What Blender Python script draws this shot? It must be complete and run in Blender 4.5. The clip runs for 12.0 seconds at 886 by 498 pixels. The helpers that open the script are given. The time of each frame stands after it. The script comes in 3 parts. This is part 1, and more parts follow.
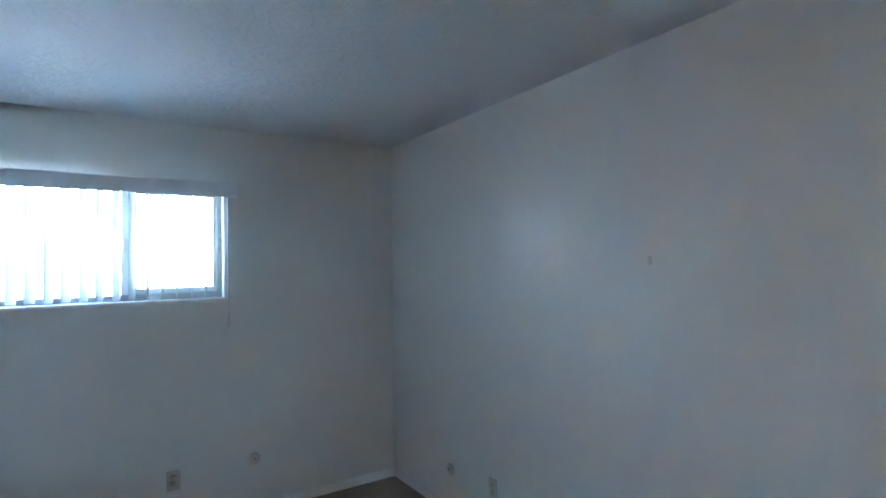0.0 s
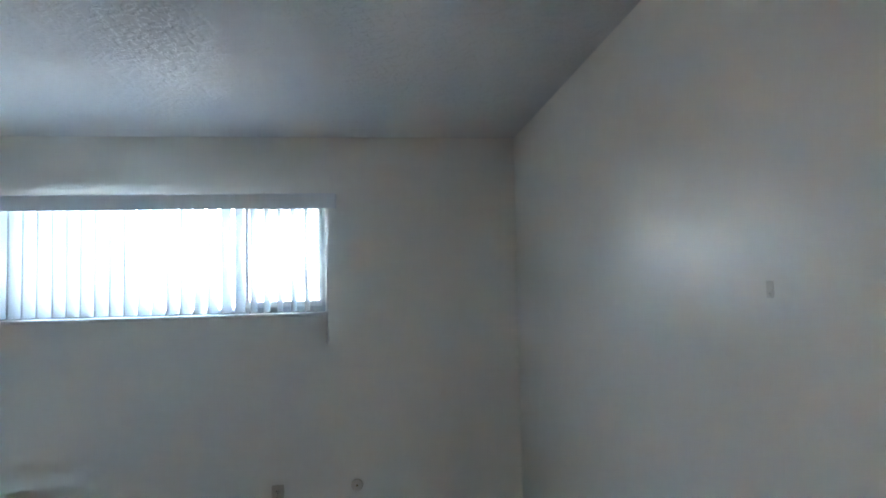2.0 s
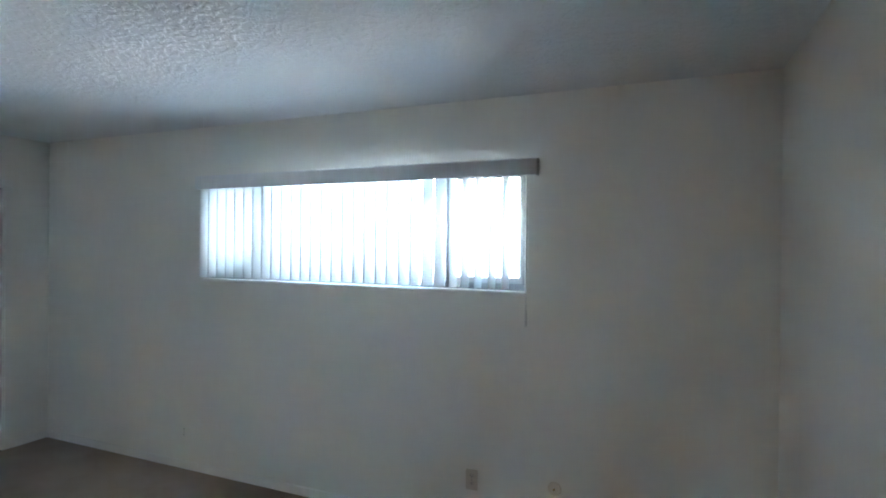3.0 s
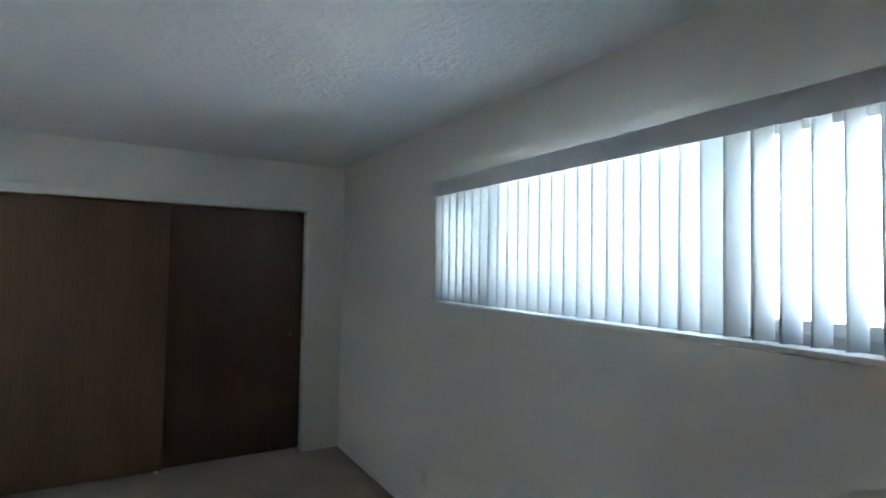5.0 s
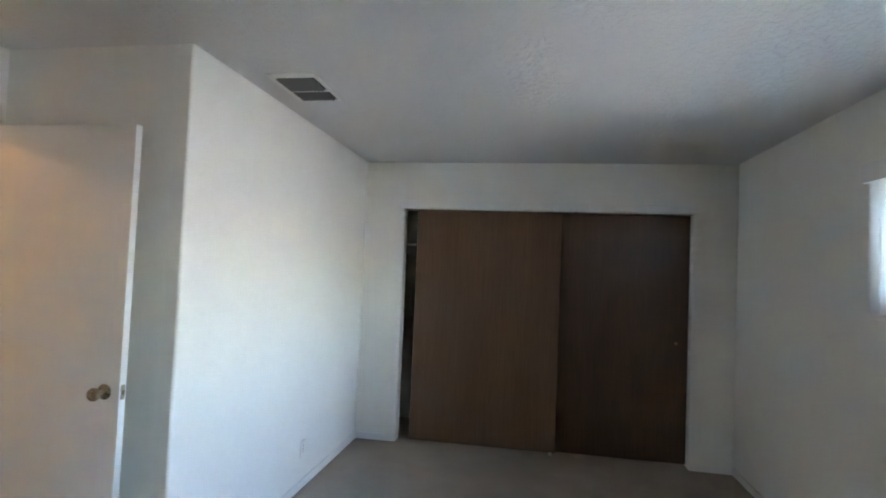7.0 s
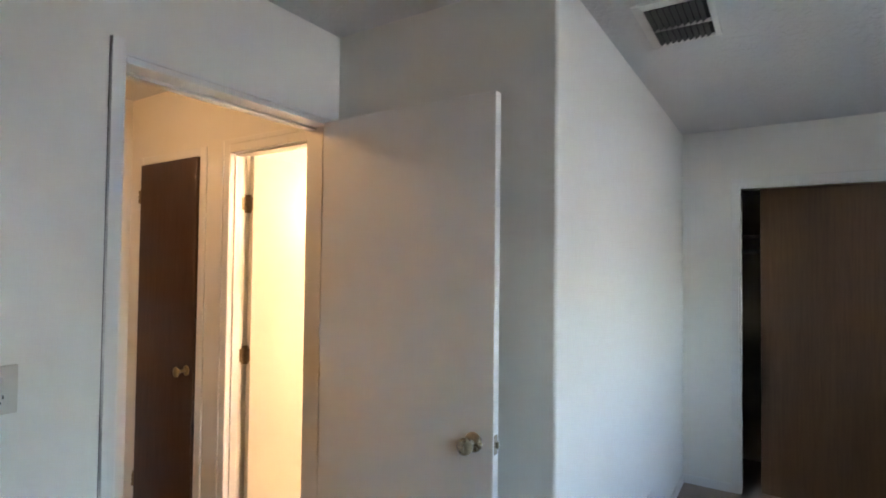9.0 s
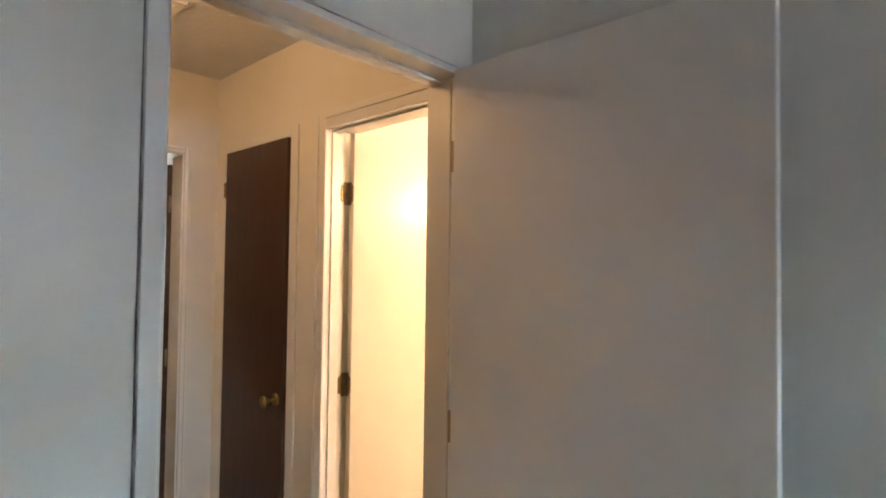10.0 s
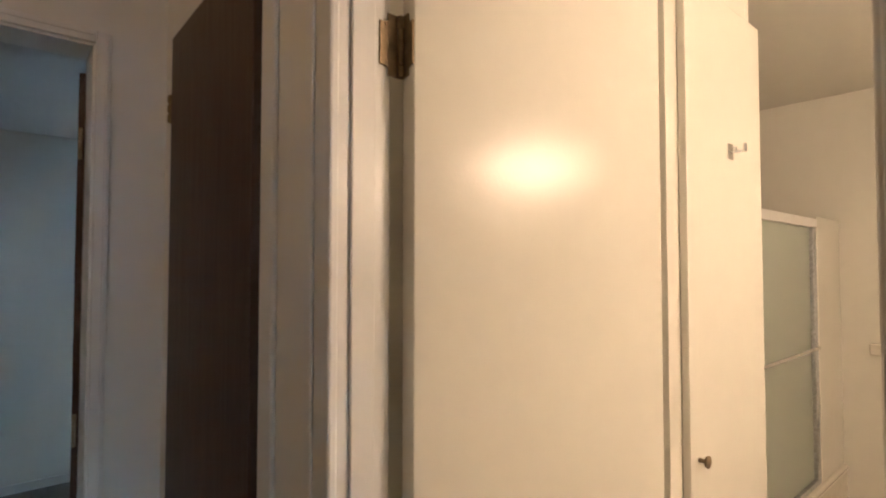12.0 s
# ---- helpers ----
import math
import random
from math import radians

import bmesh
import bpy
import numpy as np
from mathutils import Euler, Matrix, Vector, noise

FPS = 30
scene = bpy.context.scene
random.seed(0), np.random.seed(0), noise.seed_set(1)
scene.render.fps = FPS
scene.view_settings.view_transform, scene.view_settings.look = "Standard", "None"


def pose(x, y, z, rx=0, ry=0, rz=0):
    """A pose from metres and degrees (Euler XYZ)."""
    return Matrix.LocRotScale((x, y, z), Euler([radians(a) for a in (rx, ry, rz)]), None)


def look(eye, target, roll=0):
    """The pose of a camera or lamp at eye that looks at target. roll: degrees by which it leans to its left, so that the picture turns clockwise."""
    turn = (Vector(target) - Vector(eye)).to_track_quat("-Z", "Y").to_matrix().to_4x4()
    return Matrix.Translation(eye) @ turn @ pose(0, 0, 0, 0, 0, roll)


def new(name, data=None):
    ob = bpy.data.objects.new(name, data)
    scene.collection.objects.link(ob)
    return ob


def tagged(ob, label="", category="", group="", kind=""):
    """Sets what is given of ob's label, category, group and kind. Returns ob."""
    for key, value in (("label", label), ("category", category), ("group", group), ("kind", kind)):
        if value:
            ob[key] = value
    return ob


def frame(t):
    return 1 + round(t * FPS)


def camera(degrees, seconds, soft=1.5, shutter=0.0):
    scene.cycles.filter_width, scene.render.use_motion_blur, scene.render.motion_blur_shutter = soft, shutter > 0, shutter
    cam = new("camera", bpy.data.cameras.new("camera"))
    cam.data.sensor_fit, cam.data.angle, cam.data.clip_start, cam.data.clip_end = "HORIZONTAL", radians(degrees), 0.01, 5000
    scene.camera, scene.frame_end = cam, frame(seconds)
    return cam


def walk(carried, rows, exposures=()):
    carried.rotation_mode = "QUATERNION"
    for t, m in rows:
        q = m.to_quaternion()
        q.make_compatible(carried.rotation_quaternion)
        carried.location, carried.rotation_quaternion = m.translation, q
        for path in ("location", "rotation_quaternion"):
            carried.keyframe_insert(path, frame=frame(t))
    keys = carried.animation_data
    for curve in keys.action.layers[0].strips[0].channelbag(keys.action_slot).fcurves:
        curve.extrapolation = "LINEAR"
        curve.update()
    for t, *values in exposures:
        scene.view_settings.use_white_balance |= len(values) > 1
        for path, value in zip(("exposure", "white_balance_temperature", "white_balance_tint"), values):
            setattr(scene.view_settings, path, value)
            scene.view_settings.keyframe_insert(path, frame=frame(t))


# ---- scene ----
cam = camera(80.4, 12.0, soft=1.8, shutter=0.15)
PATH = [
    (0, look((-1.83, -3.507, 1.558), (-0.738, -1.832, 1.616), -1.0)),
    (0.5, look((-1.529, -3.43, 1.579), (-0.436, -1.756, 1.631), -1.9)),
    (1, look((-1.177, -3.359, 1.577), (-0.311, -1.558, 1.66), -1.2)),
    (1.5, look((-0.958, -3.268, 1.599), (-0.424, -1.343, 1.679), -0.7)),
    (2, look((-0.791, -3.235, 1.613), (-0.59, -1.247, 1.694), -1.2)),
    (2.5, look((-0.558, -3.082, 1.614), (-0.878, -1.108, 1.664), 0.1)),
    (3, look((-0.52, -2.79, 1.615), (-1.278, -0.94, 1.606), 0.6)),
    (5, look((-0.754, -1.603, 1.582), (-2.474, -0.585, 1.65), 1.05)),
    (5.5, look((-0.762, -1.448, 1.577), (-2.614, -0.698, 1.668), 1.5)),
    (6, look((-0.718, -1.411, 1.548), (-2.678, -1.027, 1.655), 2.0)),
    (6.5, look((-0.708, -1.485, 1.526), (-2.706, -1.469, 1.621), 2.2)),
    (7, look((-0.719, -1.603, 1.503), (-2.689, -1.939, 1.582), 2.4)),
    (7.5, look((-0.764, -1.806, 1.511), (-2.67, -2.411, 1.567), 2.5)),
    (9.3, look((-1.284, -2.655, 1.511), (-2.911, -3.816, 1.568), 0.6)),
    (9.5, look((-1.36, -2.773, 1.519), (-2.95, -3.985, 1.578), 0.7)),
    (10, look((-1.556, -3.061, 1.523), (-3.039, -4.402, 1.577), 0.7)),
    (10.5, look((-1.799, -3.337, 1.544), (-3.152, -4.809, 1.593), 0.6)),
    (11, look((-1.964, -3.625, 1.505), (-3.216, -5.183, 1.574), 1.0)),
    (11.5, look((-2.126, -3.896, 1.493), (-3.379, -5.454, 1.566), 0.7)),
    (12, look((-2.4, -4.122, 1.472), (-3.701, -5.639, 1.538), 0.0)),
]
EXPOSURES = [(0.0, 7.08, 5320, 13), (0.5, 7.27, 5520, 13), (1.0, 7.36, 5780, 15), (1.5, 7.3, 6000, 14), (2.0, 7.06, 6150, 15), (3.0, 7.1, 6250, 15),
             (5.0, 6.54, 6550, 14), (6.5, 6.66, 6950, 18), (7.0, 6.95, 7000, 20), (7.5, 6.97, 7250, 22),
             (9.5, 6.52, 6850, 21), (10.5, 6.22, 6950, 20), (11.5, 5.68, 6250, 24), (12.0, 5.24, 5600, 14)]
walk(cam, PATH, EXPOSURES)

# ---------------------------------------------------------------- light
world = bpy.data.worlds.new("world")
scene.world = world
world.use_nodes = True
wn = world.node_tree
sky = wn.nodes.new("ShaderNodeTexSky")
sky.sky_type = "NISHITA"
sky.sun_disc = False
sky.sun_elevation = radians(47)
sky.sun_rotation = radians(111)
sky.air_density = 1.4
sky.dust_density = 0.4
sky.ozone_density = 2.0
wn.nodes["Background"].inputs["Strength"].default_value = 0.135
wn.links.new(sky.outputs[0], wn.nodes["Background"].inputs["Color"])

sun_data = bpy.data.lights.new("sun", "SUN")
sun_data.energy = 2.2
sun_data.angle = radians(0.6)
sun_data.color = (1.0, 0.95, 0.87)
sun = new("sun", sun_data)
sun.matrix_world = look((18, -7, 20), (0, 0, 0))

# warm bulbs of the vanity light over the bathroom basin
for bx in (-4.18, -4.03, -3.88):
    bulb_data = bpy.data.lights.new("vanity_bulb", "POINT")
    bulb_data.energy = 0.365
    bulb_data.shadow_soft_size = 0.055
    bulb_data.color = (1.0, 0.67, 0.39)
    bulb = new("vanity_bulb", bulb_data)
    bulb.location = (bx, -3.33, 1.94)


# hall ceiling light: unseen, added because bounce leaves the hall too dim
hall_data = bpy.data.lights.new("added_hall_bulb", "POINT")
hall_data.energy = 0.067
hall_data.shadow_soft_size = 0.07
hall_data.color = (1.0, 0.60, 0.27)
added_hall_bulb = new("added_hall_bulb", hall_data)
added_hall_bulb.location = (-1.86, -4.83, 2.28)


# ---------------------------------------------------------------- materials
def node_mat(name):
    m = bpy.data.materials.new(name)
    m.use_nodes = True
    nt = m.node_tree
    return m, nt, nt.nodes["Principled BSDF"]


def tex_noise(nt, scale, detail=4.0, rough=0.55, stretch=None):
    co = nt.nodes.new("ShaderNodeTexCoord")
    mp = nt.nodes.new("ShaderNodeMapping")
    if stretch:
        mp.inputs["Scale"].default_value = stretch
    nt.links.new(co.outputs["Object"], mp.inputs["Vector"])
    n = nt.nodes.new("ShaderNodeTexNoise")
    n.inputs["Scale"].default_value = scale
    n.inputs["Detail"].default_value = detail
    n.inputs["Roughness"].default_value = rough
    nt.links.new(mp.outputs["Vector"], n.inputs["Vector"])
    return n.outputs["Fac"]


def ramp(nt, fac, stops):
    r = nt.nodes.new("ShaderNodeValToRGB")
    r.color_ramp.elements[0].position, r.color_ramp.elements[0].color = stops[0][0], (*stops[0][1], 1)
    r.color_ramp.elements[1].position, r.color_ramp.elements[1].color = stops[-1][0], (*stops[-1][1], 1)
    for p, c in stops[1:-1]:
        e = r.color_ramp.elements.new(p)
        e.color = (*c, 1)
    nt.links.new(fac, r.inputs["Fac"])
    return r.outputs["Color"]


def mixed(nt, a, b, fac, mode="MULTIPLY"):
    m = nt.nodes.new("ShaderNodeMix")
    m.data_type, m.blend_type = "RGBA", mode
    m.inputs["Factor"].default_value = fac
    nt.links.new(a, m.inputs["A"])
    nt.links.new(b, m.inputs["B"])
    return m.outputs["Result"]


def bumped(nt, bsdf, fac, strength, distance):
    b = nt.nodes.new("ShaderNodeBump")
    b.inputs["Strength"].default_value = strength
    b.inputs["Distance"].default_value = distance
    nt.links.new(fac, b.inputs["Height"])
    nt.links.new(b.outputs["Normal"], bsdf.inputs["Normal"])
    return b


def paint(name, colour, rough, peel=0.35, peel_scale=260.0, blotch=0.03):
    """Rolled paint: faint blotches, scuffs in the gloss and an orange-peel relief."""
    m, nt, p = node_mat(name)
    big = tex_noise(nt, 1.3, 5.0)
    mid = tex_noise(nt, 14.0, 4.0)
    lo = tuple(c * (1 - blotch) for c in colour)
    base = mixed(nt, ramp(nt, big, [(0.3, lo), (0.7, colour)]),
                 ramp(nt, mid, [(0.35, (0.985, 0.984, 0.982)), (0.65, (1, 1, 1))]), 1.0)
    nt.links.new(base, p.inputs["Base Color"])
    rr = ramp(nt, tex_noise(nt, 6.0, 6.0), [(0.25, (rough - 0.015,) * 3), (0.75, (rough + 0.025,) * 3)])
    nt.links.new(rr, p.inputs["Roughness"])
    bumped(nt, p, tex_noise(nt, peel_scale, 2.0), peel, 0.0012)
    return m


def knockdown(name, colour):
    """Sprayed and trowelled ceiling texture: flat blobs with ragged edges."""
    m, nt, p = node_mat(name)
    blobs = tex_noise(nt, 27.0, 5.0, 0.62)
    flat = ramp(nt, blobs, [(0.47, (0, 0, 0)), (0.56, (1, 1, 1))])
    fine = tex_noise(nt, 220.0, 3.0)
    height = mixed(nt, flat, ramp(nt, fine, [(0, (0.6,) * 3), (1, (1, 1, 1))]), 0.5)
    stain = ramp(nt, tex_noise(nt, 0.9, 5.0), [(0.3, tuple(c * 0.94 for c in colour)), (0.7, colour)])
    nt.links.new(stain, p.inputs["Base Color"])
    p.inputs["Roughness"].default_value = 0.85
    bumped(nt, p, height, 0.53, 0.005)
    return m


def carpet(name, lo, hi):
    m, nt, p = node_mat(name)
    tuft = tex_noise(nt, 420.0, 3.0, 0.7)
    tread = tex_noise(nt, 3.2, 6.0, 0.65)
    base = mixed(nt, ramp(nt, tuft, [(0.3, lo), (0.7, hi)]),
                 ramp(nt, tread, [(0.3, (0.72, 0.7, 0.68)), (0.7, (1, 1, 1))]), 1.0)
    nt.links.new(base, p.inputs["Base Color"])
    p.inputs["Roughness"].default_value = 1.0
    p.inputs["Sheen Weight"].default_value = 0.25
    bumped(nt, p, tuft, 1.0, 0.006)
    return m


def veneer(name, lo, hi, rough):
    """Stained wood veneer, the grain upright."""
    m, nt, p = node_mat(name)
    grain = tex_noise(nt, 9.0, 8.0, 0.65, (9, 9, 0.35))
    pores = tex_noise(nt, 60.0, 4.0, 0.7, (9, 9, 0.25))
    broad = tex_noise(nt, 1.6, 4.0, 0.5, (2, 2, 0.4))
    base = mixed(nt, ramp(nt, grain, [(0.28, lo), (0.72, hi)]),
                 ramp(nt, pores, [(0.35, (0.6, 0.58, 0.55)), (0.55, (1, 1, 1))]), 0.35)
    base = mixed(nt, base, ramp(nt, broad, [(0.3, (0.72, 0.7, 0.68)), (0.7, (1, 1, 1))]), 1.0)
    nt.links.new(base, p.inputs["Base Color"])
    nt.links.new(ramp(nt, grain, [(0.2, (rough + 0.1,) * 3), (0.8, (rough - 0.04,) * 3)]), p.inputs["Roughness"])
    bumped(nt, p, pores, 0.25, 0.0008)
    return m


def metal(name, colour, rough):
    m, nt, p = node_mat(name)
    p.inputs["Metallic"].default_value = 1.0
    nt.links.new(ramp(nt, tex_noise(nt, 55.0, 5.0), [(0.3, tuple(c * 0.7 for c in colour)), (0.65, colour)]), p.inputs["Base Color"])
    nt.links.new(ramp(nt, tex_noise(nt, 30.0, 4.0), [(0.3, (rough,) * 3), (0.7, (rough + 0.18,) * 3)]), p.inputs["Roughness"])
    return m


def plastic(name, colour, rough=0.4):
    m, nt, p = node_mat(name)
    nt.links.new(ramp(nt, tex_noise(nt, 25.0, 4.0), [(0.3, tuple(c * 0.9 for c in colour)), (0.7, colour)]), p.inputs["Base Color"])
    p.inputs["Roughness"].default_value = rough
    return m


def translucent_vinyl(name, colour, share):
    m, nt, p = node_mat(name)
    out = nt.nodes["Material Output"]
    nt.links.new(ramp(nt, tex_noise(nt, 20.0, 4.0, 0.5, (1, 1, 0.1)), [(0.3, tuple(c * 0.93 for c in colour)), (0.7, colour)]), p.inputs["Base Color"])
    p.inputs["Roughness"].default_value = 0.45
    t = nt.nodes.new("ShaderNodeBsdfTranslucent")
    t.inputs["Color"].default_value = (*colour, 1)
    mx = nt.nodes.new("ShaderNodeMixShader")
    mx.inputs["Fac"].default_value = share
    nt.links.new(p.outputs[0], mx.inputs[1])
    nt.links.new(t.outputs[0], mx.inputs[2])
    nt.links.new(mx.outputs[0], out.inputs["Surface"])
    return m


def thin_glass(name, tint):
    m, nt, p = node_mat(name)
    out = nt.nodes["Material Output"]
    tr = nt.nodes.new("ShaderNodeBsdfTransparent")
    tr.inputs["Color"].default_value = (*tint, 1)
    gl = nt.nodes.new("ShaderNodeBsdfGlossy")
    gl.inputs["Roughness"].default_value = 0.02
    fr = nt.nodes.new("ShaderNodeFresnel")
    fr.inputs["IOR"].default_value = 1.45
    mx = nt.nodes.new("ShaderNodeMixShader")
    nt.links.new(fr.outputs[0], mx.inputs["Fac"])
    nt.links.new(tr.outputs[0], mx.inputs[1])
    nt.links.new(gl.outputs[0], mx.inputs[2])
    nt.links.new(mx.outputs[0], out.inputs["Surface"])
    return m


def insect_mesh(name, open_share):
    m, nt, p = node_mat(name)
    out = nt.nodes["Material Output"]
    p.inputs["Base Color"].default_value = (0.12, 0.12, 0.125, 1)
    tr = nt.nodes.new("ShaderNodeBsdfTransparent")
    mx = nt.nodes.new("ShaderNodeMixShader")
    mx.inputs["Fac"].default_value = open_share
    nt.links.new(p.outputs[0], mx.inputs[1])
    nt.links.new(tr.outputs[0], mx.inputs[2])
    nt.links.new(mx.outputs[0], out.inputs["Surface"])
    return m


def frosted(name, tint):
    m, nt, p = node_mat(name)
    p.inputs["Base Color"].default_value = (*tint, 1)
    p.inputs["Transmission Weight"].default_value = 0.45
    bumped(nt, p, tex_noise(nt, 180.0, 2.0), 0.5, 0.002)
    p.inputs["Roughness"].default_value = 0.35
    return m


WALL = paint("wall_paint", (0.82, 0.80, 0.745), 0.305, 0.24)
TRIM = paint("trim_paint", (0.81, 0.80, 0.77), 0.32, 0.15, 90.0)
DOOR_WHITE = paint("door_paint", (0.79, 0.775, 0.74), 0.34, 0.18, 120.0)
BATH_PAINT = paint("bath_paint", (0.80, 0.785, 0.71), 0.205, 0.2, 160.0)
BATH_PAINT.node_tree.nodes["Principled BSDF"].inputs["Specular IOR Level"].default_value = 0.28
CEIL = knockdown("ceiling_texture", (0.74, 0.74, 0.73))
CARPET = carpet("carpet", (0.20, 0.145, 0.10), (0.45, 0.34, 0.25))
CARPET_DARK = carpet("carpet_grey", (0.13, 0.115, 0.098), (0.30, 0.265, 0.225))
WOOD = veneer("dark_veneer", (0.063, 0.031, 0.017), (0.105, 0.052, 0.029), 0.30)
WOOD_LIGHT = veneer("brown_veneer", (0.122, 0.062, 0.030), (0.185, 0.096, 0.049), 0.34)
WOOD_HALL = veneer("hall_veneer", (0.054, 0.025, 0.015), (0.084, 0.039, 0.024), 0.42)
BRASS = metal("aged_brass", (0.42, 0.32, 0.15), 0.28)
NICKEL = metal("antique_brass", (0.34, 0.28, 0.19), 0.22)
BRONZE = metal("bronze_hinge", (0.31, 0.24, 0.15), 0.42)
CHROME = metal("chrome", (0.78, 0.78, 0.78), 0.12)
ALU = metal("mill_aluminium", (0.62, 0.64, 0.66), 0.35)
ALMOND = plastic("almond_plastic", (0.66, 0.61, 0.53))
PAINTED_HINGE = plastic("painted_hinge", (0.36, 0.28, 0.19), 0.5)
TAN_PLATE = plastic("tan_plate", (0.44, 0.29, 0.13), 0.4)
HOOK = plastic("painted_hook", (0.70, 0.675, 0.62), 0.45)
JOINT = plastic("dusty_joint", (0.24, 0.23, 0.22), 0.8)
LOUVRE = plastic("louvre_enamel", (0.16, 0.165, 0.16), 0.55)
WHITE_PLASTIC = plastic("white_plastic", (0.74, 0.73, 0.70))
# near-black colour in place of the shade inside slots and openings
DARK = plastic("recess_shade", (0.02, 0.02, 0.02), 0.7)
SASH = plastic("sash_enamel", (0.60, 0.61, 0.60), 0.45)
GREY_METAL = plastic("grey_enamel", (0.42, 0.43, 0.43), 0.5)
VALANCE = translucent_vinyl("valance_vinyl", (0.76, 0.77, 0.78), 0.08)
VINYL = translucent_vinyl("slat_vinyl", (0.78, 0.785, 0.77), 0.43)
GLASS = thin_glass("window_glass", (0.93, 0.95, 0.94))
SCREEN = insect_mesh("insect_screen", 0.85)
FROST = frosted("obscure_glass", (0.62, 0.68, 0.60))
BATH_VINYL = plastic("bath_vinyl", (0.62, 0.57, 0.47), 0.35)
PORCELAIN = plastic("tub_enamel", (0.78, 0.75, 0.66), 0.15)
STUCCO = paint("yard_stucco", (0.64, 0.635, 0.62), 0.9, 0.5, 60.0, 0.12)
CONCRETE = paint("yard_concrete", (0.17, 0.17, 0.16), 0.85, 0.5, 30.0, 0.2)


# ---------------------------------------------------------------- building helpers
def box(bm, x0, x1, y0, y1, z0, z1):
    m = Matrix.LocRotScale(((x0 + x1) / 2, (y0 + y1) / 2, (z0 + z1) / 2), None, (abs(x1 - x0), abs(y1 - y0), abs(z1 - z0)))
    return bmesh.ops.create_cube(bm, size=1.0, matrix=m)["verts"]


def boxes(*dims):
    bm = bmesh.new()
    for d in dims:
        box(bm, *d)
    return bm


def soft_box(x0, x1, y0, y1, z0, z1, r=0.003, seg=2):
    bm = boxes((x0, x1, y0, y1, z0, z1))
    bmesh.ops.bevel(bm, geom=bm.edges[:], offset=r, segments=seg, profile=0.5, affect="EDGES")
    return bm


def lathe(profile, m, seg=24):
    """A turned shape: (radius, height) pairs about local z, laid at the pose m."""
    bm = bmesh.new()
    rings = []
    for r, h in profile:
        rings.append([bm.verts.new(m @ Vector((r * math.cos(2 * math.pi * k / seg), r * math.sin(2 * math.pi * k / seg), h))) for k in range(seg)])
    for a, b in zip(rings, rings[1:]):
        for k in range(seg):
            bm.faces.new((a[k], a[(k + 1) % seg], b[(k + 1) % seg], b[k]))
    bm.faces.new(list(reversed(rings[0])))
    bm.faces.new(rings[-1])
    bmesh.ops.recalc_face_normals(bm, faces=bm.faces[:])
    return bm


def prism(outline, z0, z1):
    bm = bmesh.new()
    low = [bm.verts.new((x, y, z0)) for x, y in outline]
    top = [bm.verts.new((x, y, z1)) for x, y in outline]
    n = len(outline)
    bm.faces.new(list(reversed(low)))
    bm.faces.new(top)
    for k in range(n):
        bm.faces.new((low[k], low[(k + 1) % n], top[(k + 1) % n], top[k]))
    bmesh.ops.recalc_face_normals(bm, faces=bm.faces[:])
    return bm


def mesh_of(name, bm, material, smooth=False):
    me = bpy.data.meshes.new(name)
    bm.to_mesh(me)
    bm.free()
    me.materials.append(material)
    if smooth:
        for f in me.polygons:
            f.use_smooth = True
    return me


def whole(name, bm, material, label="", category="", kind="", group="", smooth=False):
    return tagged(new(name, mesh_of(name, bm, material, smooth)), label, category, group, kind)


def thing(name, x, y, z, label="", category="", kind="", group=""):
    ob = new(name)
    ob.empty_display_size = 0.05
    ob.matrix_basis = Matrix.Translation((x, y, z))
    return tagged(ob, label, category, group, kind)


def part(name, bm, material, parent, label="", smooth=False, pivot=None):
    ob = new(name, mesh_of(name, bm, material, smooth))
    ob.parent = parent
    if parent.data is None:
        ob.matrix_parent_inverse = parent.matrix_basis.inverted()
    if pivot is not None:
        ob.matrix_basis = pivot
    if label:
        ob["label"] = label
    return ob


H = 2.44

# ---------------------------------------------------------------- ground and floors
whole("ground", boxes((-400, 400, -400, 400, -0.4, -0.15)), CONCRETE, "grey concrete yard outside the windows", "ground", "structure")
whole("floor", boxes((-6.15, 0.15, -3.15, 0.15, -0.15, 0.0), (-2.82, 0.15, -4.10, -3.15, -0.15, 0.0)), CARPET, "worn brown-grey wall-to-wall carpet", "floor", "structure")
whole("floor_hall", boxes((-6.15, 0.15, -8.75, -5.81, -0.15, 0.0), (-2.82, 0.15, -5.81, -4.10, -0.15, 0.0)), CARPET_DARK, "grey-brown carpet of hall and back bedroom", "floor", "structure")

whole("floor_bath", boxes((-6.15, -2.82, -5.81, -3.15, -0.15, 0.0)), BATH_VINYL, "pale cream sheet vinyl bathroom floor", "floor", "structure")
whole("backdrop", boxes((-45, 40, 12, 12.3, -0.15, 3.3)), STUCCO, "pale stucco wall of the neighbouring lot", "backdrop", "structure")

